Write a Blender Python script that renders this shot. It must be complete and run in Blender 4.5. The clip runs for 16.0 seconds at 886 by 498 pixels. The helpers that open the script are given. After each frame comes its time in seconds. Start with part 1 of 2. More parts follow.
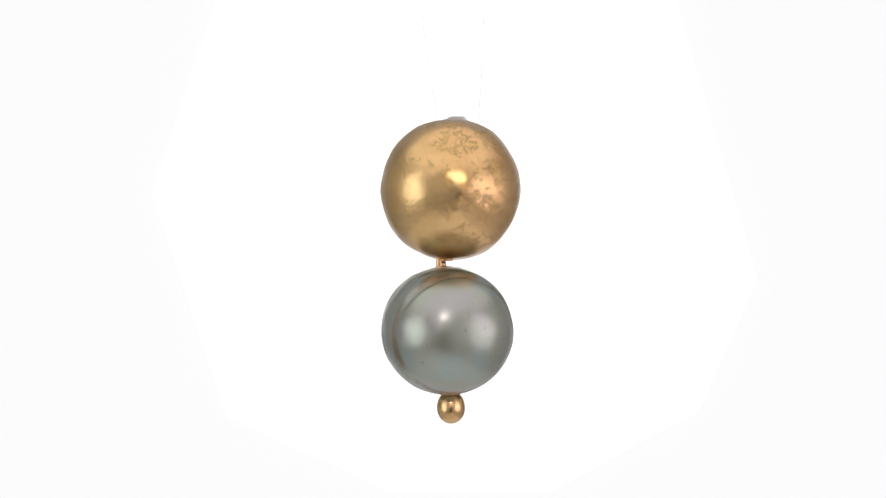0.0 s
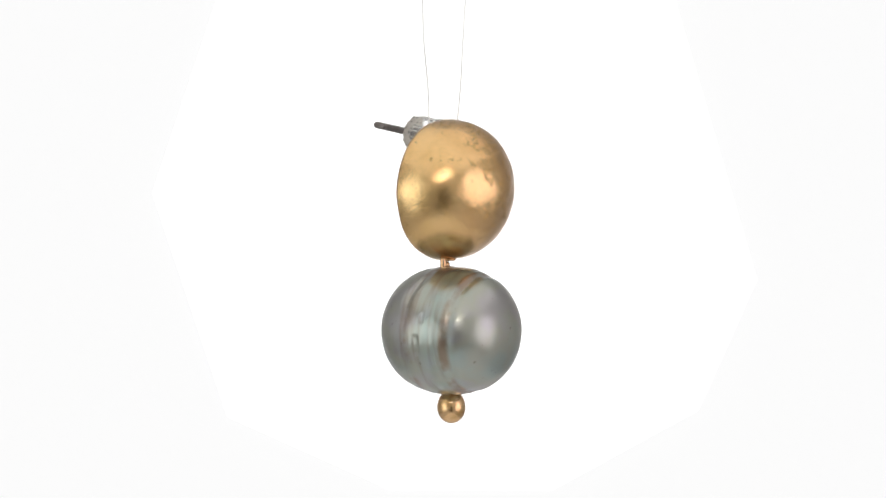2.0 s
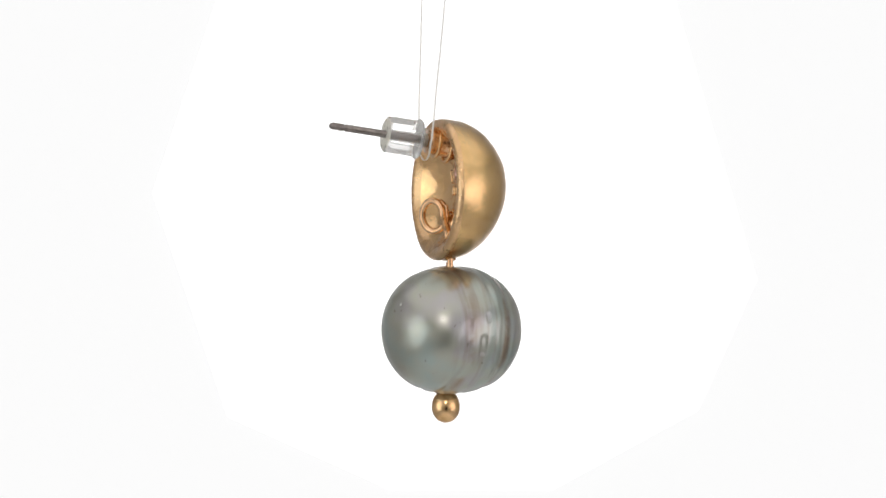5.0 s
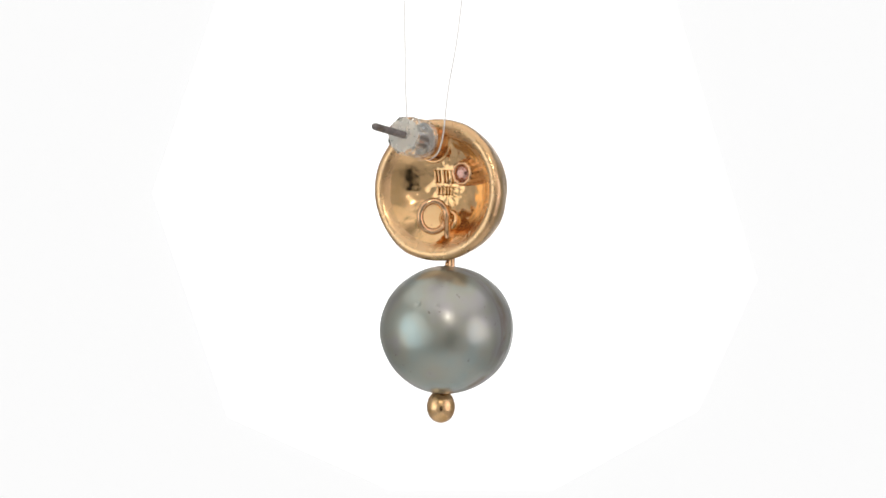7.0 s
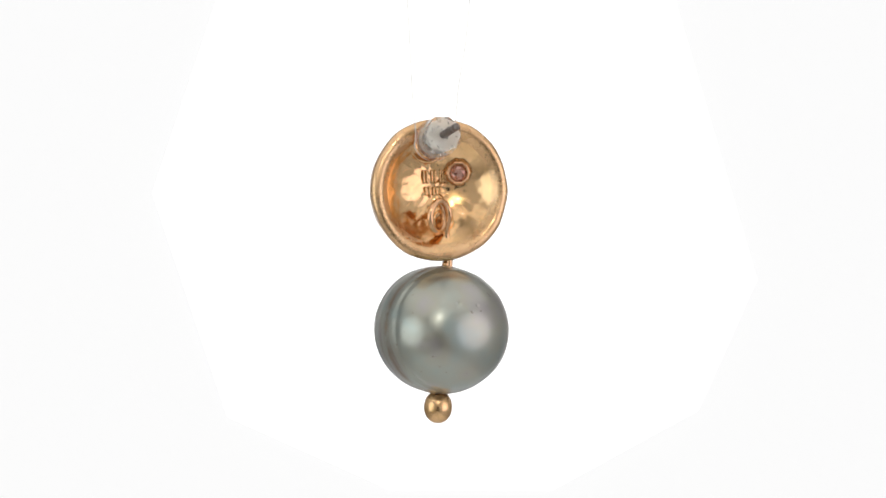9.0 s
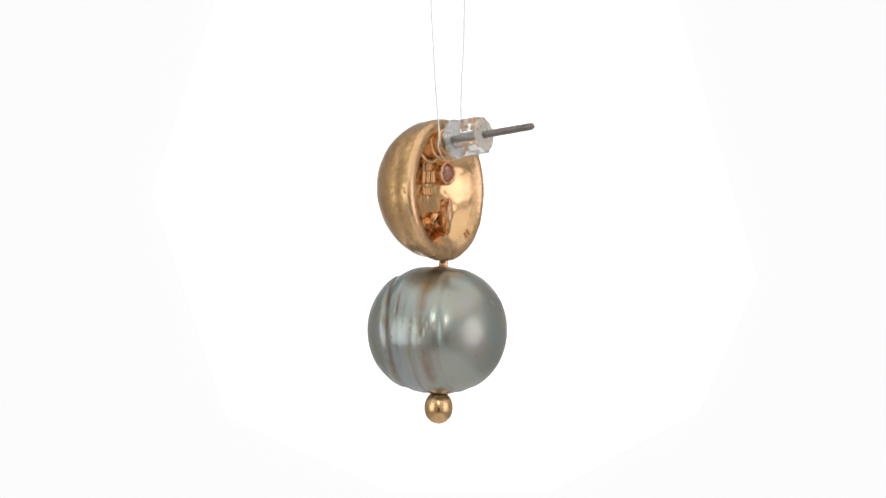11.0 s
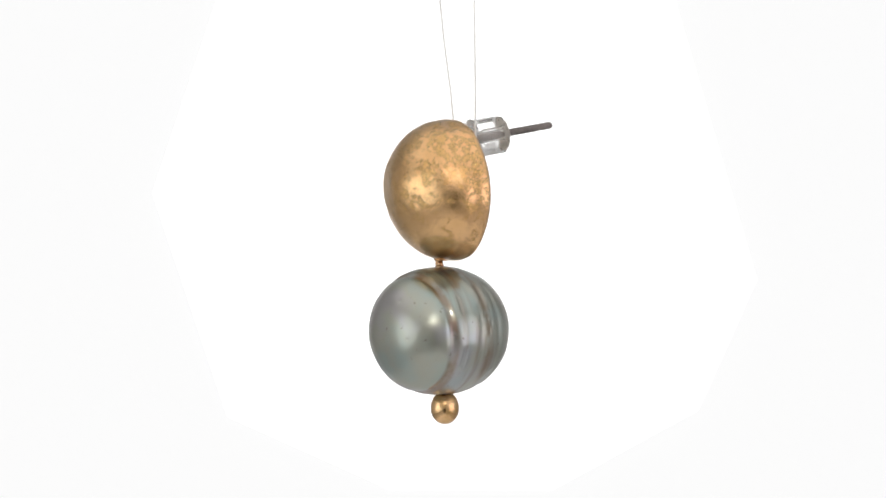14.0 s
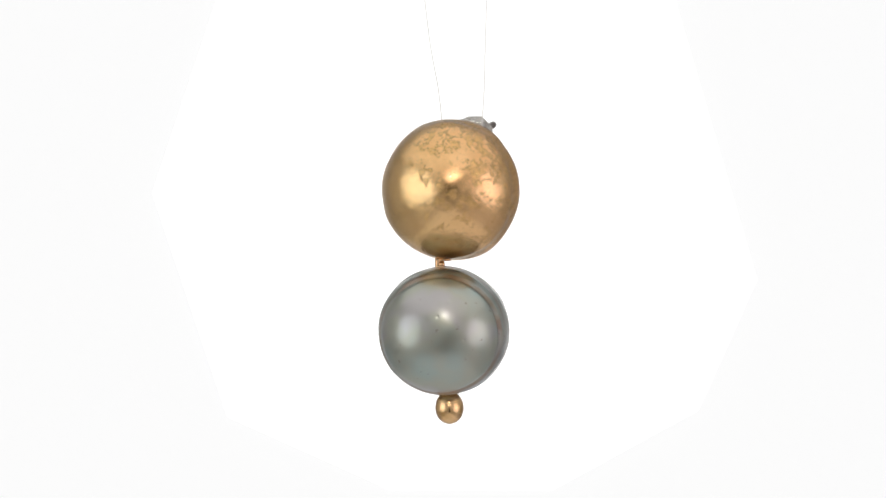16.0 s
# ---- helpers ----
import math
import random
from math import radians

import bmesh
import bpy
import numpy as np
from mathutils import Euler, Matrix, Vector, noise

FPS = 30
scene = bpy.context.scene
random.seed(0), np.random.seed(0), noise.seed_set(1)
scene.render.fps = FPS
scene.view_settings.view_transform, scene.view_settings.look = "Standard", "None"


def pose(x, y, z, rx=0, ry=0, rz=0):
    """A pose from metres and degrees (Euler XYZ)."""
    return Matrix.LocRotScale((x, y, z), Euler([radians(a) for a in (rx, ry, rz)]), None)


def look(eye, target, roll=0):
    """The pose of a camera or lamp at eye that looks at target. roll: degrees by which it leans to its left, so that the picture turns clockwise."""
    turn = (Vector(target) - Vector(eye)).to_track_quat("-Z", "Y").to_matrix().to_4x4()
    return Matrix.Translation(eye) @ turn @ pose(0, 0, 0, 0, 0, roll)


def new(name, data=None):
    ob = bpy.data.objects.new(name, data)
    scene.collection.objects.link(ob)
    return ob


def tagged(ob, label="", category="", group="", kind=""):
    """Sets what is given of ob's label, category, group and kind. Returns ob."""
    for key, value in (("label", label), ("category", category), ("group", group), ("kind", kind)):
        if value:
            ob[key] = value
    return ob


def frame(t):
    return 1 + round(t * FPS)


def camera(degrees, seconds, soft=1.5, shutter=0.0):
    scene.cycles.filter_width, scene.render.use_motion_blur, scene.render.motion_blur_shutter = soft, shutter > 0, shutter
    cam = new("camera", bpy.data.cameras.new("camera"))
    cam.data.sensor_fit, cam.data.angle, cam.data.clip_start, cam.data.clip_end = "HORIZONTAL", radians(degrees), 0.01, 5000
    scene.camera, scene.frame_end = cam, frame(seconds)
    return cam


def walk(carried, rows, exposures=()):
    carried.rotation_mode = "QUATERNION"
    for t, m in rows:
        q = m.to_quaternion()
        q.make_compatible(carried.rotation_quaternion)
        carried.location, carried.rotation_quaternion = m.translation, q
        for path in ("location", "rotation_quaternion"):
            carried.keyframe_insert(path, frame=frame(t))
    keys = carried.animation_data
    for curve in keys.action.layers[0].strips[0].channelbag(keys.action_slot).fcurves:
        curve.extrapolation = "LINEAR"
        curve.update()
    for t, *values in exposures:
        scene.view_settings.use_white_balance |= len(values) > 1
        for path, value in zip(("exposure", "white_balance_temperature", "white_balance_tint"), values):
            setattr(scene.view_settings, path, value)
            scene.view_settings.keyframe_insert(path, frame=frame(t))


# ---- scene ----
# Lengths below are in units of U: 1 U = 0.055 mm (the earring is about 30 mm tall).
U = 0.000055

# ---- camera: stands still, 33 cm away, looking slightly down ----
DIST, TILT = 5955 * U, 0.046
EYE = (0, -DIST * math.cos(TILT), DIST * math.sin(TILT))
cam = camera(15, 16.0, soft=1.75)
walk(cam, [(0.0, look(EYE, (0, 0, 0))), (16.0, look(EYE, (0, 0, 0)))])

# ---- light: a white light tent with two side softboxes, a top softbox and a small lamp over the lens ----
scene.view_settings.exposure = 0.0
world = bpy.data.worlds.new("world")
scene.world = world
world.use_nodes = True
world.node_tree.nodes["Background"].inputs["Color"].default_value = (1, 1, 1, 1)
world.node_tree.nodes["Background"].inputs["Strength"].default_value = 0.05


def area_lamp(name, place, target, w, h, watts, colour=(1, 1, 1), shape="RECTANGLE"):
    data = bpy.data.lights.new(name, "AREA")
    data.shape, data.size, data.size_y, data.energy, data.color = shape, w, h, watts, colour
    ob = new(name, data)
    ob.matrix_world = look(place, target)
    return ob


def around(azimuth, elevation, r):
    a, e = radians(azimuth), radians(elevation)
    return (r * math.sin(a) * math.cos(e), -r * math.cos(a) * math.cos(e), r * math.sin(e))


area_lamp("softbox_west", around(-57, 0, 0.36), (0, 0, 0), 0.31, 0.29, 0.235, (0.87, 0.975, 1.0), "ELLIPSE")
area_lamp("bulb_west", around(-57, 1, 0.34), (0, 0, 0), 0.10, 0.11, 0.015, (0.87, 0.975, 1.0), "ELLIPSE")
area_lamp("softbox_east", around(57, 0, 0.36), (0, 0, 0), 0.33, 0.29, 0.265, (0.97, 0.91, 1.0), "ELLIPSE")
area_lamp("bulb_east", around(55, 1, 0.34), (0, 0, 0), 0.12, 0.11, 0.009, (0.97, 0.91, 1.0), "ELLIPSE")
area_lamp("softbox_top", (0, -0.17, 0.235), (0, -0.17, 0), 0.74, 0.60, 0.74, (1.0, 0.98, 0.95))
area_lamp("ring_lamp", around(-1, 22.5, 0.36), (0, 0, 0), 0.007, 0.007, 0.13, (1.0, 0.95, 0.85))


# ---- materials ----
def material(name):
    m = bpy.data.materials.new(name)
    m.use_nodes = True
    return m, m.node_tree.nodes, m.node_tree.links, m.node_tree.nodes["Principled BSDF"]


def noise_tex(n, l, scale, detail=4, rough=0.55, coords="Object"):
    tc = n.new("ShaderNodeTexCoord")
    tx = n.new("ShaderNodeTexNoise")
    tx.inputs["Scale"].default_value, tx.inputs["Detail"].default_value = scale, detail
    tx.inputs["Roughness"].default_value = rough
    l.new(tc.outputs[coords], tx.inputs["Vector"])
    return tx


def ramp(n, l, source, stops):
    r = n.new("ShaderNodeValToRGB")
    while len(r.color_ramp.elements) < len(stops):
        r.color_ramp.elements.new(0.5)
    for e, (p, c) in zip(r.color_ramp.elements, stops):
        e.position, e.color = p, (*c, 1)
    l.new(source, r.inputs["Fac"])
    return r


def mathn(n, l, op, a, b):
    q = n.new("ShaderNodeMath")
    q.operation = op
    for i, v in enumerate((a, b)):
        if isinstance(v, (int, float)):
            q.inputs[i].default_value = v
        else:
            l.new(v, q.inputs[i])
    return q.outputs[0]


def fabric(name, colour, glow=0.0):
    m, n, l, b = material(name)
    t = noise_tex(n, l, 900, 3)
    c = ramp(n, l, t.outputs["Fac"], [(0.3, [v * 0.96 for v in colour]), (0.7, colour)])
    l.new(c.outputs["Color"], b.inputs["Base Color"])
    b.inputs["Roughness"].default_value = 0.9
    # glow: white emission in place of lamplight on the cloth
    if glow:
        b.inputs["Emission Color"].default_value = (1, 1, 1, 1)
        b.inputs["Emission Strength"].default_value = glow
    return m


def gold(name, base, dark, rough, pits=0.0, patches=260, relief=0.3):
    """Brushed and worn gold plate; pits: depth of the corroded patch on the +x and upper side."""
    m, n, l, b = material(name)
    b.inputs["Metallic"].default_value = 1.0
    b.inputs["Coat Weight"].default_value, b.inputs["Coat Roughness"].default_value = 0.4, 0.035
    big = noise_tex(n, l, patches, 6, 0.62)
    fine = noise_tex(n, l, 5200, 4, 0.6)
    tone = ramp(n, l, big.outputs["Fac"], [(0.32, dark), (0.58, base)])
    # satin and burnished areas lie side by side
    satin = noise_tex(n, l, patches * 2.1, 5, 0.65)
    rr = n.new("ShaderNodeMapRange")
    rr.inputs["From Min"].default_value, rr.inputs["From Max"].default_value = 0.36, 0.64
    rr.inputs["To Min"].default_value, rr.inputs["To Max"].default_value = rough * 0.7, rough * 1.4
    l.new(satin.outputs["Fac"], rr.inputs["Value"])
    l.new(rr.outputs["Result"], b.inputs["Roughness"])
    bump = n.new("ShaderNodeBump")
    bump.inputs["Distance"].default_value = 0.00005
    bump.inputs["Strength"].default_value = relief
    lumps = noise_tex(n, l, 1500, 6, 0.66)
    height = mathn(n, l, "ADD", mathn(n, l, "MULTIPLY", fine.outputs["Fac"], 0.5), mathn(n, l, "MULTIPLY", lumps.outputs["Fac"], 1.7))
    colour = tone.outputs["Color"]
    # hairline scratches, mostly upright
    tc = n.new("ShaderNodeTexCoord")
    mp = n.new("ShaderNodeMapping")
    mp.inputs["Scale"].default_value, mp.inputs["Rotation"].default_value = (5200, 5200, 420), (0.25, 0.18, 0)
    l.new(tc.outputs["Object"], mp.inputs["Vector"])
    hair = n.new("ShaderNodeTexNoise")
    hair.inputs["Scale"].default_value, hair.inputs["Detail"].default_value = 1.0, 2
    l.new(mp.outputs["Vector"], hair.inputs["Vector"])
    line = ramp(n, l, hair.outputs["Fac"], [(0.62, (0, 0, 0)), (0.70, (1, 1, 1))])
    height = mathn(n, l, "SUBTRACT", height, mathn(n, l, "MULTIPLY", line.outputs["Color"], 0.10))
    if pits:
        sx = n.new("ShaderNodeSeparateXYZ")
        l.new(tc.outputs["Object"], sx.inputs[0])
        # the plating is worn to a redder gold on the pitted side
        side = ramp(n, l, mathn(n, l, "ADD", mathn(n, l, "MULTIPLY", sx.outputs["X"], 90.0), 0.45), [(0.1, (0, 0, 0)), (0.9, (1, 1, 1))])
        red = n.new("ShaderNodeMix")
        red.data_type, red.blend_type = "RGBA", "MULTIPLY"
        l.new(side.outputs["Color"], red.inputs["Factor"])
        l.new(colour, red.inputs["A"])
        red.inputs["B"].default_value = (1.03, 0.955, 1.02, 1)
        colour = red.outputs["Result"]
        patch = noise_tex(n, l, 420, 4, 0.6)
        where = mathn(n, l, "ADD", mathn(n, l, "MULTIPLY", sx.outputs["X"], 72.0), mathn(n, l, "MULTIPLY", sx.outputs["Z"], 52.0))
        where = mathn(n, l, "ADD", where, mathn(n, l, "MULTIPLY", patch.outputs["Fac"], 3.4))
        mask = ramp(n, l, mathn(n, l, "SUBTRACT", where, 1.97), [(0.0, (0, 0, 0)), (0.55, (1, 1, 1))])
        spots = noise_tex(n, l, 1350, 6, 0.70)
        # corroded hollows with flat floors, wider where the patch is strong, and a few lone pits all over
        reach = mathn(n, l, "ADD", spots.outputs["Fac"], mathn(n, l, "MULTIPLY", mask.outputs["Color"], 0.16))
        hole = ramp(n, l, reach, [(0.655, (0, 0, 0)), (0.685, (1, 1, 1))])
        pit = hole.outputs["Color"]
        edge = ramp(n, l, reach, [(0.64, (0, 0, 0)), (0.665, (1, 1, 1)), (0.70, (0, 0, 0))])
        grit = noise_tex(n, l, 4200, 4, 0.7)
        height = mathn(n, l, "SUBTRACT", height, mathn(n, l, "MULTIPLY", pit, 2.0))
        height = mathn(n, l, "ADD", height, mathn(n, l, "MULTIPLY", mathn(n, l, "MULTIPLY", pit, grit.outputs["Fac"]), 2.6))
        for amount, tint in ((mathn(n, l, "MULTIPLY", pit, pits * 0.5), (0.66, 0.40, 0.13)),
                             (mathn(n, l, "MULTIPLY", edge.outputs["Color"], pits * 0.65), (0.36, 0.19, 0.06))):
            mix = n.new("ShaderNodeMix")
            mix.data_type = "RGBA"
            l.new(amount, mix.inputs["Factor"])
            l.new(colour, mix.inputs["A"])
            mix.inputs["B"].default_value = (*tint, 1)
            colour = mix.outputs["Result"]
    l.new(height, bump.inputs["Height"])
    l.new(bump.outputs["Normal"], b.inputs["Normal"])
    l.new(colour, b.inputs["Base Color"])
    return m


def nacre(name):
    """Grey-green pearl; brown growth bands run round the local Y axis."""
    m, n, l, b = material(name)
    tc = n.new("ShaderNodeTexCoord")
    sx = n.new("ShaderNodeSeparateXYZ")
    l.new(tc.outputs["Object"], sx.inputs[0])
    wob = noise_tex(n, l, 230, 3)
    y = mathn(n, l, "SUBTRACT", sx.outputs["Y"], mathn(n, l, "MULTIPLY", sx.outputs["Z"], 0.08))
    y = mathn(n, l, "ADD", mathn(n, l, "DIVIDE", y, 240 * U), 0.5)
    y = mathn(n, l, "ADD", y, mathn(n, l, "MULTIPLY", mathn(n, l, "SUBTRACT", wob.outputs["Fac"], 0.5), 0.055))
    green, grey, brown, teal = (0.376, 0.384, 0.354), (0.382, 0.375, 0.34), (0.26, 0.195, 0.15), (0.345, 0.395, 0.375)
    bands = ramp(n, l, y, [(0.0, grey), (0.36, green), (0.42, brown), (0.47, grey), (0.60, teal), (0.675, teal), (0.70, brown),
                           (0.735, brown), (0.765, teal), (0.82, green), (1.0, grey)])
    patchy = ramp(n, l, noise_tex(n, l, 330, 4).outputs["Fac"], [(0.38, (0, 0, 0)), (0.56, (1, 1, 1))])
    broken = n.new("ShaderNodeMix")
    broken.data_type = "RGBA"
    l.new(patchy.outputs["Color"], broken.inputs["Factor"])
    broken.inputs["A"].default_value = (*green, 1)
    l.new(bands.outputs["Color"], broken.inputs["B"])
    wide = noise_tex(n, l, 190, 3)
    tint = ramp(n, l, wide.outputs["Fac"], [(0.34, (0.86, 0.99, 1.02)), (0.43, (0.93, 0.98, 0.95)), (0.52, (0.97, 0.97, 0.90)), (0.64, (0.99, 0.95, 1.04))])
    mul = n.new("ShaderNodeMix")
    mul.data_type, mul.blend_type = "RGBA", "MULTIPLY"
    mul.inputs["Factor"].default_value = 1.0
    l.new(broken.outputs["Result"], mul.inputs["A"])
    l.new(tint.outputs["Color"], mul.inputs["B"])
    # fine brown streaks along the grooves, in the middle belt only
    mp = n.new("ShaderNodeMapping")
    mp.inputs["Scale"].default_value = (170, 1500, 170)
    l.new(tc.outputs["Object"], mp.inputs["Vector"])
    st = n.new("ShaderNodeTexNoise")
    st.inputs["Scale"].default_value, st.inputs["Detail"].default_value = 1.0, 3
    l.new(mp.outputs["Vector"], st.inputs["Vector"])
    belt = ramp(n, l, y, [(0.28, (0, 0, 0)), (0.36, (1, 1, 1)), (0.70, (1, 1, 1)), (0.76, (0, 0, 0))])
    sk = ramp(n, l, st.outputs["Fac"], [(0.48, (0, 0, 0)), (0.70, (0.55, 0.55, 0.55))])
    streak = n.new("ShaderNodeMix")
    streak.data_type = "RGBA"
    l.new(mathn(n, l, "MULTIPLY", belt.outputs["Color"], sk.outputs["Color"]), streak.inputs["Factor"])
    l.new(mul.outputs["Result"], streak.inputs["A"])
    streak.inputs["B"].default_value = (0.235, 0.18, 0.145, 1)
    mul = streak
    specks = noise_tex(n, l, 1500, 2)
    sp = ramp(n, l, specks.outputs["Fac"], [(0.70, (0, 0, 0)), (0.76, (1, 1, 1))])
    mix = n.new("ShaderNodeMix")
    mix.data_type = "RGBA"
    l.new(mathn(n, l, "MULTIPLY", sp.outputs["Color"], 0.6), mix.inputs["Factor"])
    l.new(mul.outputs["Result"], mix.inputs["A"])
    mix.inputs["B"].default_value = (0.15, 0.12, 0.10, 1)
    l.new(mix.outputs["Result"], b.inputs["Base Color"])
    b.inputs["Metallic"].default_value = 0.80
    b.inputs["Roughness"].default_value = 0.33
    b.inputs["Thin Film Thickness"].default_value = 700
    b.inputs["Thin Film IOR"].default_value = 1.55
    b.inputs["Coat Weight"].default_value = 0.9
    b.inputs["Coat Roughness"].default_value = 0.04
    b.inputs["Coat IOR"].default_value = 1.5
    fine = noise_tex(n, l, 700, 3)
    bump = n.new("ShaderNodeBump")
    bump.inputs["Strength"].default_value, bump.inputs["Distance"].default_value = 0.05, 0.00003
    l.new(fine.outputs["Fac"], bump.inputs["Height"])
    l.new(bump.outputs["Normal"], b.inputs["Normal"])
    return m


def clear(name, colour, rough, ior=1.46, weight=1.0):
    m, n, l, b = material(name)
    b.inputs["Base Color"].default_value = (*colour, 1)
    b.inputs["Transmission Weight"].default_value = weight
    b.inputs["IOR"].default_value = ior
    t = noise_tex(n, l, 1800, 3)
    rr = n.new("ShaderNodeMapRange")
    rr.inputs["To Min"].default_value, rr.inputs["To Max"].default_value = rough * 0.6, rough * 1.4
    l.new(t.outputs["Fac"], rr.inputs["Value"])
    l.new(rr.outputs["Result"], b.inputs["Roughness"])
    return m


def steel(name):
    m, n, l, b = material(name)
    t = noise_tex(n, l, 2500, 4)
    c = ramp(n, l, t.outputs["Fac"], [(0.3, (0.17, 0.145, 0.135)), (0.7, (0.27, 0.24, 0.225))])
    l.new(c.outputs["Color"], b.inputs["Base Color"])
    b.inputs["Metallic"].default_value, b.inputs["Roughness"].default_value = 0.9, 0.42
    return m


M_WHITE = fabric("white_fabric", (0.89, 0.89, 0.88))
M_BASE = fabric("floor_cloth", (0.62, 0.615, 0.61))
M_GREY = fabric("grey_cloth", (0.71, 0.70, 0.69))
M_DARK = fabric("stand_in_black", (0.02, 0.02, 0.02))
# emission makes the added eight-sided panel pure white
M_GLOW = fabric("glowing_white", (0.85, 0.85, 0.85), 1.0)
# near-black paper; its even white is all emission, no lamp behind it
M_PAPER = fabric("glowing_paper", (0.03, 0.03, 0.03), 0.955)
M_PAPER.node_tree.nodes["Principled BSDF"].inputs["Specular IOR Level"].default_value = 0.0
M_GOLD = gold("worn_gold", (0.765, 0.50, 0.222), (0.655, 0.405, 0.162), 0.155, pits=0.95, relief=0.6)
M_BRIGHT = gold("polished_gold", (0.84, 0.535, 0.27), (0.71, 0.43, 0.19), 0.065, relief=0.22)
M_RIM = gold("satin_gold", (0.77, 0.49, 0.265), (0.66, 0.40, 0.19), 0.27)
M_WIRE = gold("rose_gold_wire", (0.76, 0.46, 0.255), (0.57, 0.32, 0.155), 0.17, patches=900)
M_BALL = gold("patchy_gold", (0.80, 0.51, 0.26), (0.56, 0.33, 0.13), 0.17, patches=800)
M_PEARL = nacre("nacre")
M_CLEAR = clear("clear_plastic", (1.0, 0.995, 0.985), 0.10, 1.18, 0.92)
M_FROST = clear("frosted_plastic", (0.94, 0.91, 0.84), 0.3, 1.25, 0.55)
M_NYLON = clear("nylon", (0.97, 0.96, 0.93), 0.35, 1.4, 0.2)
M_STONE = clear("rose_crystal", (0.64, 0.34, 0.27), 0.02, 1.75, 0.45)
M_STONE.node_tree.nodes["Principled BSDF"].inputs["Metallic"].default_value = 0.55    # foil behind the stone
M_STEEL = steel("dark_steel")

# ---- the tent round the earring ----
def slab(name, x0, x1, y0, y1, z0, z1, mat, label):
    v = [(x, y, z) for x in (x0, x1) for y in (y0, y1) for z in (z0, z1)]
    f = [(0, 1, 3, 2), (4, 6, 7, 5), (0, 4, 5, 1), (2, 3, 7, 6), (0, 2, 6, 4), (1, 5, 7, 3)]
    me = bpy.data.meshes.new(name)
    me.from_pydata(v, [], f)
    me.materials.append(mat)
    return tagged(new(name, me), label, "wall", kind="structure")


# the unseen rear half is greyed so that the earring's edges mirror less light
slab("wall_north", -0.40, 0.40, 0.40, 0.42, -0.20, 0.25, M_GREY, "unseen back of the light tent, greyed to darken edge reflections")
slab("backdrop", -0.125, 0.125, 0.36, 0.397, -0.12, 0.07, M_PAPER, "backdrop behind the earring, its off-white brightness put in as glow")
# an added panel that glows by itself: paints the background's brighter eight-sided middle
GLOW_OUTLINE = [(-0.0589, -0.0050), (-0.0438, -0.0505), (-0.0106, -0.0655), (0.0222, -0.0655), (0.0519, -0.0492), (0.0637, -0.0226), (0.0451, 0.0400), (-0.0438, 0.0400)]
glow_mesh = bpy.data.meshes.new("glow_panel_mesh")
glow_mesh.from_pydata([(x, 0.355 + d, z) for d in (0, 0.0048) for x, z in GLOW_OUTLINE], [],
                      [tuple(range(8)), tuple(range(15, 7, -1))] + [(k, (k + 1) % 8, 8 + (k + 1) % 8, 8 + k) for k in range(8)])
glow_mesh.materials.append(M_GLOW)
tagged(new("glow_panel", glow_mesh), "added glowing eight-sided panel that paints the brighter middle of the background", "backdrop", kind="structure")
tagged(slab("floor", -0.42, 0.42, -0.52, 0.42, -0.22, -0.20, M_BASE, "grey cloth floor of the light tent"), category="floor")
# a white reflector sheet on the floor, its corner towards the lens
SHEET = [(0, -0.33), (0.13, -0.20), (0.16, 0.0), (0.16, 0.355), (-0.16, 0.355), (-0.16, 0.0), (-0.13, -0.20)]
sheet_mesh = bpy.data.meshes.new("reflector_sheet")
sheet_mesh.from_pydata([(x, y, z) for z in (-0.20, -0.196) for x, y in SHEET], [],
                       [tuple(range(6, -1, -1)), tuple(range(7, 14))] + [(k, (k + 1) % 7, 7 + (k + 1) % 7, 7 + k) for k in range(7)])
sheet_mesh.materials.append(M_WHITE)
tagged(new("reflector_sheet", sheet_mesh), "matt white reflector sheet lying on the tent floor", "floor", kind="structure")
tagged(slab("ceiling", -0.42, 0.42, -0.52, 0.42, 0.25, 0.27, M_WHITE, "matt white fabric ceiling of the light tent"), category="ceiling")
slab("wall_west", -0.42, -0.40, -0.50, 0.02, -0.20, 0.25, M_WHITE, "matt white fabric side of the light tent")
slab("wall_northwest", -0.42, -0.40, 0.02, 0.42, -0.20, 0.25, M_GREY, "unseen rear side of the light tent, greyed to darken edge reflections")
slab("wall_east", 0.40, 0.42, -0.50, 0.02, -0.20, 0.25, M_WHITE, "matt white fabric side of the light tent")
slab("wall_northeast", 0.40, 0.42, 0.02, 0.42, -0.20, 0.25, M_GREY, "unseen rear side of the light tent, greyed to darken edge reflections")
slab("wall_south", -0.42, 0.42, -0.52, -0.50, -0.20, 0.25, M_WHITE, "matt white fabric front of the light tent")
# unseen black panel added for the camera's dark reflection in gold and pearl
slab("camera_stand_in", -0.055, 0.055, -0.404, -0.400, -0.20, 0.01, M_DARK, "unseen black panel standing in for the camera that the gold and pearl mirror")


# ---- mesh helpers, in U ----
def part(name, verts, faces, mat, parent, label="", smooth=True, at=None):
    me = bpy.data.meshes.new(name)
    me.from_pydata([(x * U, y * U, z * U) for x, y, z in verts], [], faces)
    me.materials.append(mat)
    bm = bmesh.new()
    bm.from_mesh(me)
    bmesh.ops.recalc_face_normals(bm, faces=bm.faces)
    bm.to_mesh(me)
    bm.free()
    if smooth:
        me.polygons.foreach_set("use_smooth", [True] * len(me.polygons))
        me.update()
    ob = new(name, me)
    ob.parent = parent
    if at:
        ob.matrix_basis = at
    return tagged(ob, label)


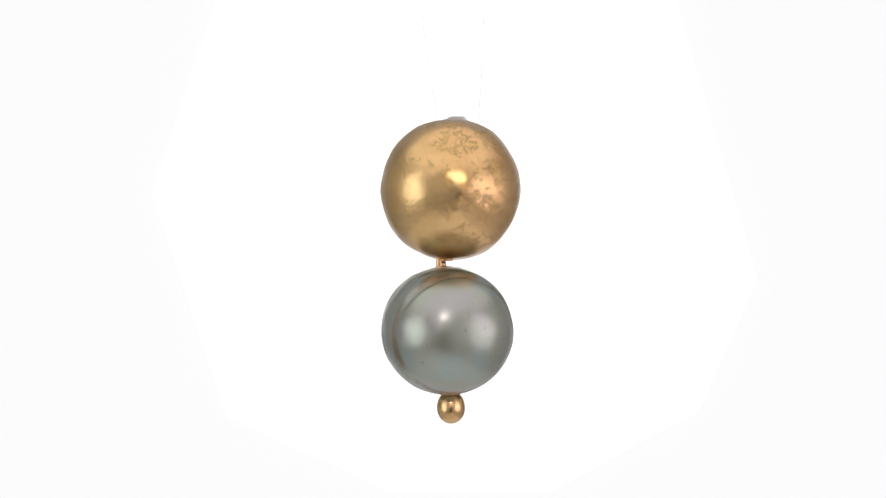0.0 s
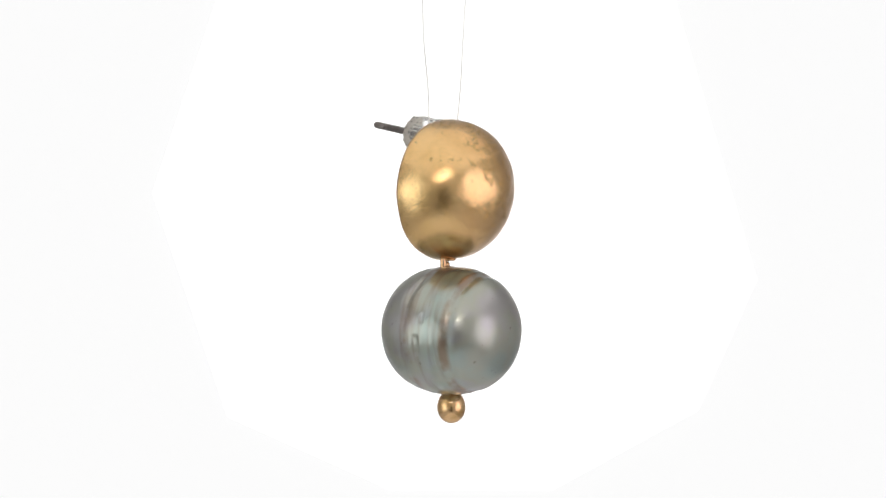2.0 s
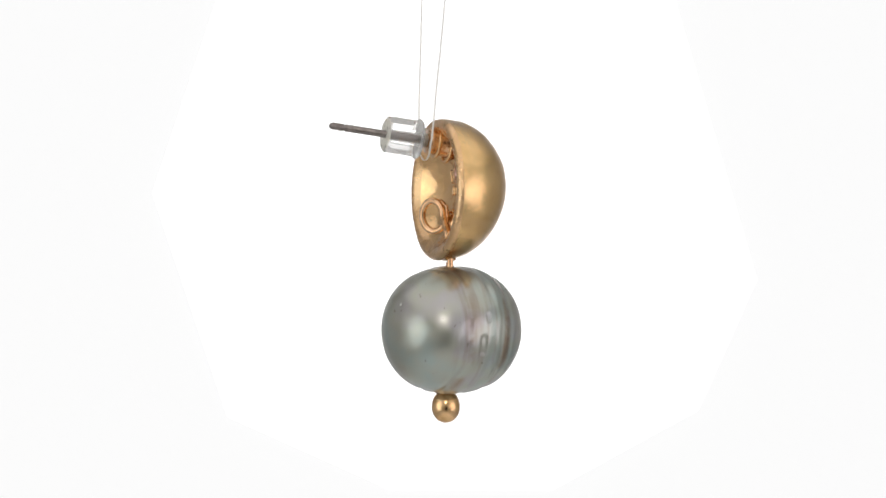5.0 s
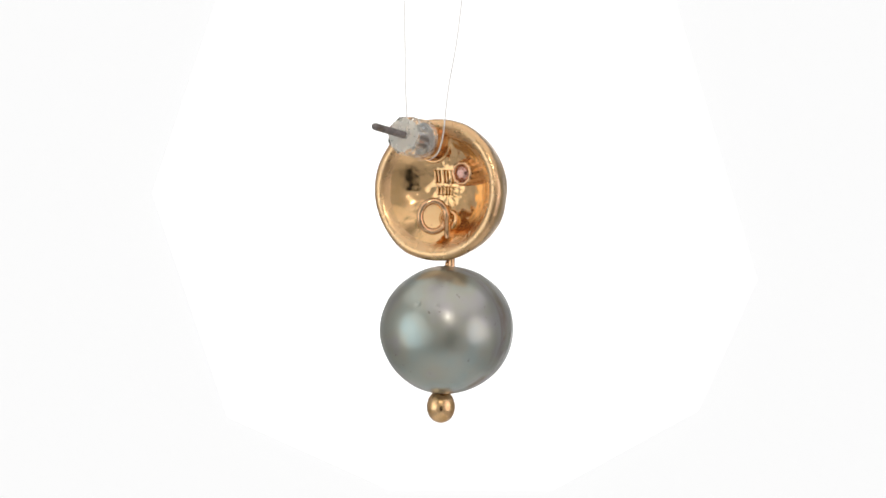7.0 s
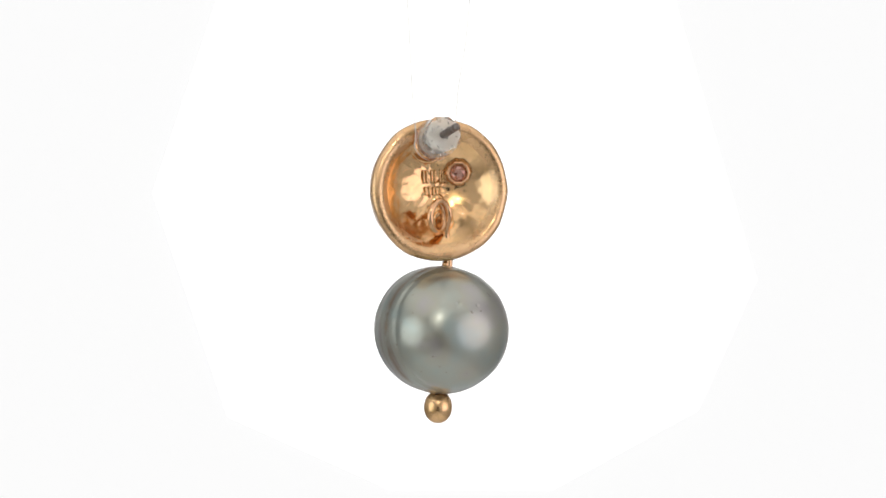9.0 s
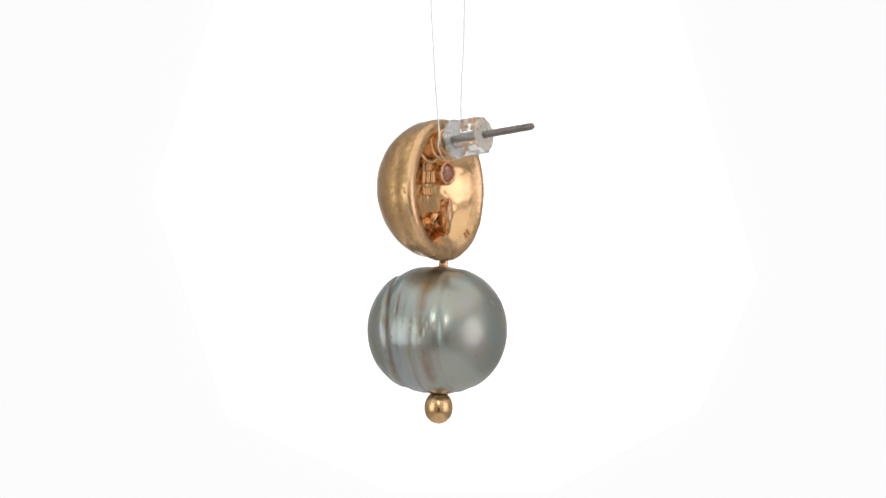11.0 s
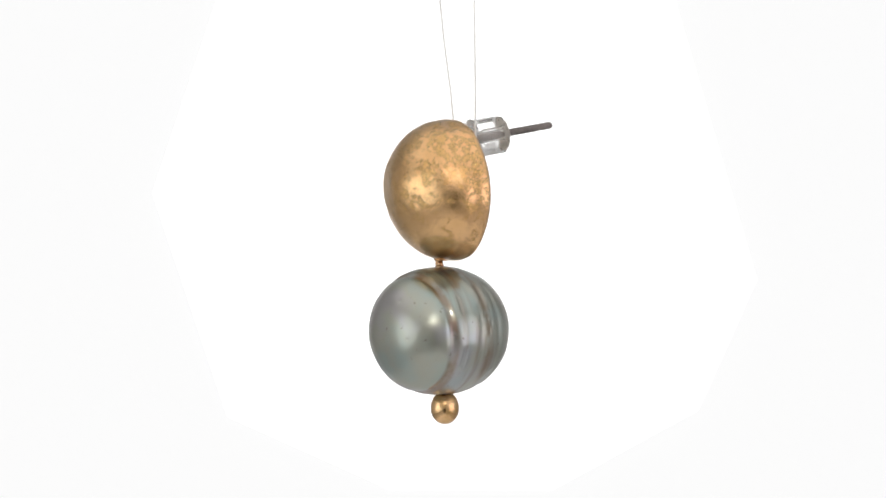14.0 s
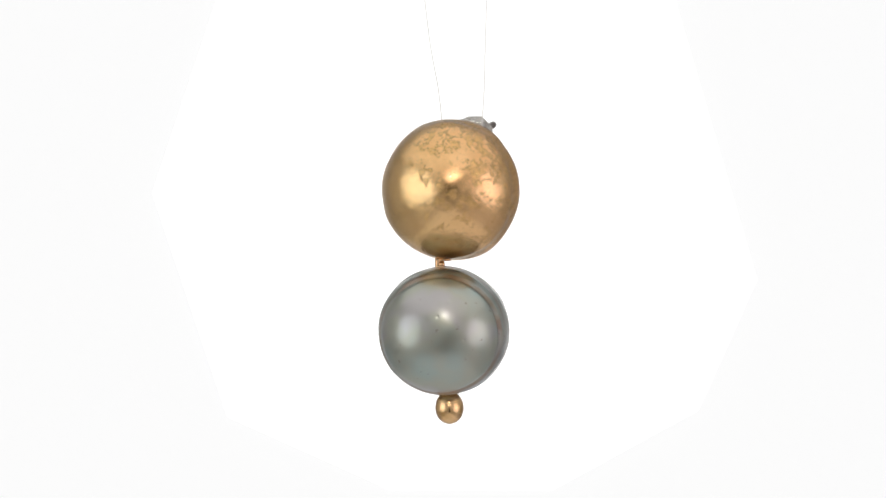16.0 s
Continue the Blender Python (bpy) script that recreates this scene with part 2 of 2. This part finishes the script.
def rings(points, close_u=True, caps=(False, False), close_v=False):
    """Faces over a grid of rings: points[i][j]."""
    nv, nu = len(points), len(points[0])
    verts = [p for row in points for p in row]
    faces = []
    for i in range(nv if close_v else nv - 1):
        for j in range(nu if close_u else nu - 1):
            a, b2 = i * nu, ((i + 1) % nv) * nu
            k = (j + 1) % nu
            faces.append((a + j, a + k, b2 + k, b2 + j))
    if caps[0]:
        faces.append(tuple(range(nu)))
    if caps[1]:
        faces.append(tuple(range((nv - 1) * nu, nv * nu)))
    return verts, faces


def basis(d):
    d = Vector(d).normalized()
    a = d.cross(Vector((0, 0, 1)) if abs(d.z) < 0.9 else Vector((1, 0, 0))).normalized()
    return d, a, d.cross(a)


def lathe(p0, d, profile, n=32, wobble=None):
    """Turn (distance along d, radius) pairs round the line from p0."""
    d, a, b2 = basis(d)
    p0 = Vector(p0)
    pts = []
    for s, r in profile:
        row = []
        for j in range(n):
            t = 2 * math.pi * j / n
            q = r * (wobble(t, s) if wobble else 1)
            row.append(tuple(p0 + d * s + a * (q * math.cos(t)) + b2 * (q * math.sin(t))))
        pts.append(row)
    return rings(pts, caps=(True, True))


def tube(path, r, n=12, closed=False):
    path = [Vector(p) for p in path]
    pts, up = [], None
    m = len(path)
    for i, p in enumerate(path):
        if closed:
            d = path[(i + 1) % m] - path[i - 1]
        else:
            d = path[min(i + 1, m - 1)] - path[max(i - 1, 0)]
        d.normalize()
        if up is None:
            up = basis(d)[1]
        a = (up - d * up.dot(d)).normalized()
        up = a
        b2 = d.cross(a)
        pts.append([tuple(p + a * (r * math.cos(2 * math.pi * j / n)) + b2 * (r * math.sin(2 * math.pi * j / n))) for j in range(n)])
    return rings(pts, caps=(not closed, not closed), close_v=closed)


def spline(points, steps=10):
    """Catmull-Rom through the points."""
    q = [Vector(p) for p in points]
    q = [2 * q[0] - q[1]] + q + [2 * q[-1] - q[-2]]
    out = []
    for i in range(1, len(q) - 2):
        for k in range(steps):
            t = k / steps
            out.append(0.5 * (2 * q[i] + (q[i + 1] - q[i - 1]) * t + (2 * q[i - 1] - 5 * q[i] + 4 * q[i + 1] - q[i + 2]) * t * t
                              + (3 * q[i] - q[i - 1] - 3 * q[i + 1] + q[i + 2]) * t ** 3))
    return out + [q[-2]]


def ribbon(path, half_x, half_y, n=10):
    """A flat strand, thin in X and wide in Y."""
    return rings([[(p[0] + half_x * math.cos(2 * math.pi * j / n), p[1] + half_y * math.sin(2 * math.pi * j / n), p[2]) for j in range(n)] for p in path], caps=(True, True))


def step(a, b2, x):
    t = min(1, max(0, (x - a) / (b2 - a)))
    return t * t * (3 - 2 * t)


# ---- the earring: its front faces -Y, its post points to +Y ----
AXIS_X = 3 * U
CX, CZ = 8, 106          # middle of the dome
RX, RZ, DEPTH, RIM_Y = 126, 125, 128, 18


TURN = math.tan(radians(9.5))     # the open back faces a little to -X


def turned(x, y, z):
    """The dome's own turn about its upright."""
    c, s = math.cos(radians(9.5)), math.sin(radians(9.5))
    x, y = x - CX, y - RIM_Y - 0.035 * (z - CZ)
    return (CX + c * x - s * y, RIM_Y + s * x + c * y, z)


def bowl_profile():
    """From the widest edge over the rounded rim down to the middle of the hollow back: (radius 0..1, y)."""
    q = [(1, 8, 0), (0.99, 12.5, 0), (0.955, 16.5, 0), (0.90, 18, 0), (0.85, 16, 0), (0.79, 10.5, 0), (0.70, 1, 0), (0.57, -10.5, 0), (0.38, -21.5, 0), (0.2, -27, 0), (0, -29, 0)]
    return [(p.x, p.y) for p in spline(q, 5)]


BOWL = bowl_profile()


def shell_ring(r, y, k, n=128):
    """One ring of the dome's skin, with its dents."""
    row = []
    for j in range(n):
        t = 2 * math.pi * j / n
        c, s = math.cos(t), math.sin(t)
        dent = noise.noise(Vector((c * r * 1.6 + 3, s * r * 1.6, y / 90))) * 4.5 * k
        dent += 1.3 * k * noise.noise(Vector((c * r * 3.5, s * r * 3.5, y / 40)))
        flat = 2.5 * max(0, -c * 0.75 - s * 0.66) ** 3 * r + 3 * max(0, c * 0.35 - s * 0.93) ** 4 * r
        lip = -1.7 * math.exp(-((y + 16) / 10) ** 2) * (0.55 + 0.9 * noise.noise(Vector((c * 1.5 + 6, s * 1.5, 8.2))) + 0.45 * c)
        q = r + (dent + flat + k * min(0, lip)) / 123 * r
        facet = step(-15, -55, y) * (1 - r * r) * (1.9 * noise.noise(Vector((c * r * 2.6 + 9, s * r * 2.6, 1.7))) + 0.9 * noise.noise(Vector((c * r * 6 + 4, s * r * 6, 2.9))))
        row.append(turned(CX + RX * q * c, y + dent * (1 - r) + facet, CZ + RZ * q * s))
    return row


EDGE = 0.77               # where the rim passes into the lining


def dome_mesh():
    pts = []
    for i in range(1, 41):
        f = math.pi / 2 * i / 40
        pts.append(shell_ring(math.sin(f), RIM_Y - 10 - (DEPTH - 10) * math.cos(f), 1))
    return rings(pts, caps=(True, False))


def rim_mesh():
    pts = []
    for r, y in BOWL:
        pts.append(shell_ring(r, y, step(0.6, 1.0, r)))
        if r < EDGE:
            break
    return rings(pts)


earring = tagged(new("earring"), "gold dome earring with a grey pearl drop on clear line", "earring")
dome = part("dome", *dome_mesh(), M_GOLD, earring, "pitted worn gold hollow dome")
part("rim", *rim_mesh(), M_RIM, dome, "rounded satin gold rim")


def bowl_y(x, z):
    r = min(0.95, math.hypot((x - CX) / RX, (z - CZ) / RZ))
    for (r0, y0), (r1, y1) in zip(BOWL, BOWL[1:]):
        if r1 <= r <= r0 and r < 0.95:
            return y1 + (y0 - y1) * (r - r1) / max(r0 - r1, 1e-6) + TURN * (x - CX) - 0.035 * (z - CZ)
    return RIM_Y


# polished lining of the bowl, from the rim's inner edge to its middle
def lining_mesh():
    inner = [q for q in BOWL[1:] if q[0] >= EDGE]
    pts = []
    for r, y in BOWL[1 + len(inner):]:
        r = max(r, 0.004)
        row = shell_ring(r, y, step(0.6, 1.0, r))
        w = step(0.78, 0.55, r)
        for j, (px, py, pz) in enumerate(row):
            ripple = noise.noise(Vector((px / 40 + 2, pz / 40 + 7, 0))) * 1.6 + noise.noise(Vector((px / 13, pz / 13, 3))) * 1.2 + noise.noise(Vector((px / 6, pz / 6, 5))) * 0.5
            rough = max(step(34, 14, math.hypot(px - 12, pz - 100)), step(52, 30, math.hypot(px - 24, pz - 185)), 0.8 * step(34, 12, math.hypot(px - 2, pz - 42)))
            ripple += rough * (noise.noise(Vector((px / 5, pz / 5, 9))) * 2.4 + noise.noise(Vector((px / 9, pz / 9, 4))) * 2.0)
            row[j] = (px, py + ripple * w, pz)
        pts.append(row)
    return rings(pts, caps=(False, True))


part("lining", *lining_mesh(), M_BRIGHT, dome, "polished rose gold hollow back")

# post, with a boss that holds it
P0, P1 = Vector((23.5, 24, 191)), Vector((0, 207, 219))
PD = (P1 - P0).normalized()
PL = (P1 - P0).length
boss0 = P0 - PD * 44
part("boss", *lathe(boss0, PD, [(0, 30), (6, 27), (14, 24), (38, 22.5), (44, 23.5), (47, 22), (48, 16)], 28), M_WIRE, dome, "rose gold boss that holds the post")
for s_, r_ in ((9, 29), (30, 23.5)):
    part("boss_ring", *tube([tuple(boss0 + Vector((2, 0, -3)) + PD * s_ + basis(PD)[1] * r_ * math.cos(a * math.pi / 18) + basis(PD)[2] * r_ * math.sin(a * math.pi / 18)) for a in range(36)], 3.6, 10, True), M_BRIGHT, dome)
post = part("post", *lathe(P0, PD, [(-6, 9), (60, 9), (76, 8), (78, 6.6), (PL - 31, 6.6), (PL - 29, 5.4), (PL - 27, 5.4), (PL - 25, 6.6), (PL - 6, 6.4), (PL - 2, 4.6), (PL, 1.5)], 20),
            M_STEEL, earring, "dark grey steel post")


def clutch_mesh():
    d, a, b2 = basis(PD)
    n = 64

    def facets(t, r, k):
        seg = math.pi / 4
        u = (t + seg / 2) % seg - seg / 2
        return r * (1 - k + k * math.cos(seg / 2) / math.cos(u) * 1.03)
    prof = [(19.5 + (q[0] - 5) * 0.755, *q[1:]) for q in ((5, 27, 0.2), (5, 35, 0), (8, 36, 0), (11, 35, 0), (13, 34, 0.8), (22, 34, 1), (79, 34, 1), (83, 33, 1), (86.5, 29, 1), (87, 23, 0.7), (87, 11, 0), (84, 9.6, 0), (8, 10.2, 0), (5, 12, 0))]
    pts = []
    for s, r, k in prof:
        pts.append([tuple(P0 + d * s + a * (facets(2 * math.pi * j / n, r, k) * math.cos(2 * math.pi * j / n)) + b2 * (facets(2 * math.pi * j / n, r, k) * math.sin(2 * math.pi * j / n))) for j in range(n)])
    return rings(pts, close_v=True)


clutch = part("clutch", *clutch_mesh(), M_CLEAR, earring, "clear faceted plastic earring back", smooth=False)
part("end_face", *lathe(P0, PD, [(81.5, 10), (82.5, 10.5), (82.7, 26), (81.9, 30.5), (81.1, 31)], 8), M_FROST, clutch, "frosted end face", smooth=False)

part("neck", *lathe(P0, PD, [(4, 11), (9, 13), (19, 22), (19.3, 10)], 28), M_FROST, clutch, "cloudy plastic neck")

# rose crystal in a beaded bezel on the bowl's floor
SY = bowl_y(-26, 134) + 2
bezel = part("bezel", *lathe((-26, SY - 6, 134), (0, 1, 0), [(0, 23), (7, 22), (14, 21.5), (19, 20), (21, 17), (18, 14.5), (6.5, 14)], 90, lambda t, s: 1 + 0.07 * abs(math.cos(5 * t)) * (1 if s > 5 else 0)), M_WIRE, dome, "scalloped rose gold bezel")
part("crystal", *lathe((-26, SY + 1.5, 134), (0, 1, 0), [(-5, 2), (2, 14.3), (8, 14.3), (10.5, 12), (13.5, 7.5), (13.8, 2)], 9, lambda t, s: 1 + (0.07 * math.cos(4.5 * t + s) if s > 9 else 0)), M_STONE, bezel, "small rose crystal", smooth=False)

# stamped mark: plain raised bars in two rows
def bar(x, z, w, h):
    pts = [(x + 0.06 * k, bowl_y(x, z + k) + 1.2, z + k) for k in np.linspace(-h / 2, h / 2, 6)]
    return tube(pts, w / 2, 8)


for dx, w in ((35, 4), (29, 4), (20, 4), (14, 5), (5, 4), (0, 4), (-4, 4)):
    part("stamped_bar", *bar(dx, 127, w, 24), M_BRIGHT, dome)
for dx in (31, 24, 17, 11, 4):
    part("stamped_bar", *bar(dx, 102, 4.0, 16), M_BRIGHT, dome)

# two cast nicks on the slope inside the rim
for nx, nz in ((-51, 24), (-58, 29)):
    part("cast_nick", *bar(nx, nz, 3.4, 9), M_RIM, dome)

# pin: a wire coil inside the bowl, two legs through the dome's lower edge, pearl and ball end
headpin = part("headpin", *lathe((-4, -2, 78), (1.5, -4, -94), [(0, 3.8), (96, 3.8)], 14), M_WIRE, earring, "rose gold head pin")
part("pin_shank", *lathe((-2.5, -7, 0), (13.5, 2.7, -284), [(0, 3), (30, 3), (40, 3.4), (60, 3.2), (270, 3.2)], 14), M_WIRE, headpin)
N1, T1 = Vector((-0.707, 0.707, 0)), Vector((0.707, 0.707, 0))
C1 = Vector((12, 18, 58))
path = [(-9, -8, -34), (-9, -8, -18), (-6, -6, 8), (-3, -3, 32)]
for k in range(0, 17):
    a = math.pi - 2 * math.pi * 1.2 * k / 16
    path.append(tuple(C1 + T1 * (23.5 * math.cos(a)) + Vector((0, 0, 27)) * math.sin(a) + N1 * (5 - 13 * k / 16)))
part("wire_coil", *tube(spline(path, 4), 6.0, 12), M_WIRE, headpin, "coiled rose gold wire loop")
part("cast_loop", *tube([(2 + 14 * math.cos(a * math.pi / 9), -15 + 3 * math.sin(a * math.pi / 4.5), 50 + 15 * math.sin(a * math.pi / 9)) for a in range(18)], 6, 10, True), M_BRIGHT, dome, "rough cast gold loop")
part("eyelet", *tube([(2 + 12 * math.cos(a * math.pi / 12), -7 + 12 * math.sin(a * math.pi / 12), -18.5) for a in range(24)], 2.2, 8, True), M_WIRE, headpin)
part("collar", *lathe((-2.5, -8, -22), (14.2, 3.4, -284), [(0, 4), (2, 6), (8, 6.5), (10, 4)], 18), M_WIRE, headpin)
part("ball_end", *lathe((11, -4.3, -284 + 28), (0.02, 0, -1),
     [(26 + 28 * math.sin(a), 25.5 * max(0.02, math.cos(a)) ** (0.65 if a < 0 else 1.0)) for a in [radians(x) for x in range(-66, 91, 6)]], 40), M_BALL, headpin, "small gold ball end")

# pearl: a barrel-like baroque pearl with grooves round its own axis (local Y)
# place along the axis, width, depth, lean towards +X, more depth on the +X side
GROOVES = [(57, 7.0, 3.7, 3, -0.25), (41, 8.0, 1.0, 0, 0.0), (21, 8.0, 2.4, 2, 0.3), (-1, 8.0, 1.0, 0, 0.0), (-24, 7.0, 2.4, -4, 0.7), (-43, 7.0, 2.2, 4, -0.4)]
DIMPLES = [(-100, -0.30, 54, 4.2, 2.6), (-100, 0.385, 53, 2.2, 2.0), (95, -0.38, 62, 4, 0.8), (98, -0.15, 33, 1.8, 0.9), (90, -1.72, 51, 1.8, 0.8)]
SCARS = [(1, 1, -20, 6, 17, 1.6), (1, 37, -74, 5, 10, 1.4), (1, 12, 28, 4, 8, 1.2), (-1, 30, -40, 4, 16, 1.4), (-1, 34, 52, 3, 14, 1.2)]


def pearl_mesh():
    nv, nu = 220, 220
    pts = []
    L, R = 122, 116
    for i in range(1, nv):
        f = math.pi * i / nv
        c, s0 = math.cos(f), math.sin(f)
        y = -L * math.copysign(abs(c) ** 0.90, c)
        r = R * s0 ** 0.86
        row = []
        for j in range(nu):
            t = 2 * math.pi * j / nu
            ct, st = math.cos(t), math.sin(t)
            g = 0
            wander = 5 * noise.noise(Vector((ct * 1.3, st * 1.3, 4)))
            for k, (g0, w, h, lean, more) in enumerate(GROOVES):
                amp = (0.8 if h > 3 else 0.5) + 0.8 * noise.noise(Vector((ct * 1.2 + k * 5.1, st * 1.2, k * 2.7)))
                amp = max(0.55 if h > 3 else 0.05, amp) * (1 + more * ct) + (0.2 * max(0, -st) if h > 3.5 else 0)
                g -= h * amp * math.exp(-((y - g0 - lean * ct - 0.085 * r * st - wander * (0.6 + 0.2 * k)) / w) ** 2)
            g += 1.2 * noise.noise(Vector((ct * 2, y / 25, st * 2))) + 0.3 * step(60, 52, abs(y)) * noise.noise(Vector((ct * 3, y / 6, st * 3)))
            px, pz = r * ct, r * st
            for side, s1, z1, ws, wz, deep in SCARS:
                if px * side > 0:
                    g -= deep * step(1.25, 0.8, abs(y - s1) / ws) * step(1.25, 0.8, abs(pz - z1) / wz)
            if px < 0 and (y + 18) ** 2 + (pz - 20) ** 2 < 1100:
                g -= 0.7 * step(0.1, 0.45, noise.noise(Vector((y / 5, pz / 7, 2)))) * step(33, 20, math.hypot(y + 18, pz - 20))
            q = (r + g * s0) / max(r, 1e-6)
            row.append([px * q, y, pz * q * 0.985])
        pts.append(row)
    # small pits: axis distance sign, angle, radius from the axis, size, depth
    for ys, a, rad, size, deep in DIMPLES:
        qx, qz = rad * math.sin(a), rad * math.cos(a)
        for row in pts:
            for p in row:
                if p[1] * ys > 0:
                    d2 = (p[0] - qx) ** 2 + (p[2] - qz) ** 2
                    if d2 < 9 * size * size:
                        p[1] -= math.copysign(deep * math.exp(-d2 / size ** 2), ys)
    return rings([[tuple(p) for p in row] for row in pts], caps=(True, True))


A_AZ = 18.0               # the front cap looks this far to the side of -Y
pearl_at = Matrix.Translation((5 * U, -13 * U, -144 * U)) @ pose(0, 0, 0, 0, 0, 180 + A_AZ)
part("pearl", *pearl_mesh(), M_PEARL, earring, "grooved grey-green baroque pearl", at=pearl_at)

# clear line: a loop round the post's foot, both ends up to the ceiling
TOP = 0.25 / U - 2
ring_c = P0 + PD * 8
LA, LB = Vector((55, 36, 208)), Vector((-15.6, 25, 206))
under = [ring_c + Vector((35 * math.cos(t), 4 * math.cos(t), 35 * math.sin(t) - 1)) for t in [radians(x) for x in range(-10, -171, -16)]]
upA = [(55 + 15 * k + 1.5 * math.sin(5 * k), 36 - 8 * k, 208 + 233 * k) for k in (0.33, 0.66, 1.0)]
upB = [(-15.6 - 27 * k + 2.5 * math.sin(6 * k), 25 - 17 * k, 206 + 235 * k) for k in (0.33, 0.66, 1.0)]
topA = [(70 + 15 * (TOP - 441) / 233 * k, 28, 441 + (TOP - 441) * k) for k in (0.3, 1.0)]
topB = [(-43 - 27 * (TOP - 441) / 235 * k, 8, 441 + (TOP - 441) * k) for k in (0.3, 1.0)]
low = spline(upA[::-1] + [tuple(LA)] + [tuple(p) for p in under] + [tuple(LB)] + upB, 6)
pts = topA[::-1] + low + topB
nylon_line = part("nylon_line", *ribbon(pts, 0.9, 1.8), M_NYLON, None)
tagged(nylon_line, "thin flat clear nylon line looped round the earring post", "line")


# ---- what moves: the earring turns once on its line ----
def motions():
    rows = [(0.25 * k, pose(AXIS_X, 0, 0, 0, 0, -4.5 + 21.163 * 0.25 * k)) for k in range(65)]
    walk(earring, rows)
    walk(nylon_line, rows)


motions()
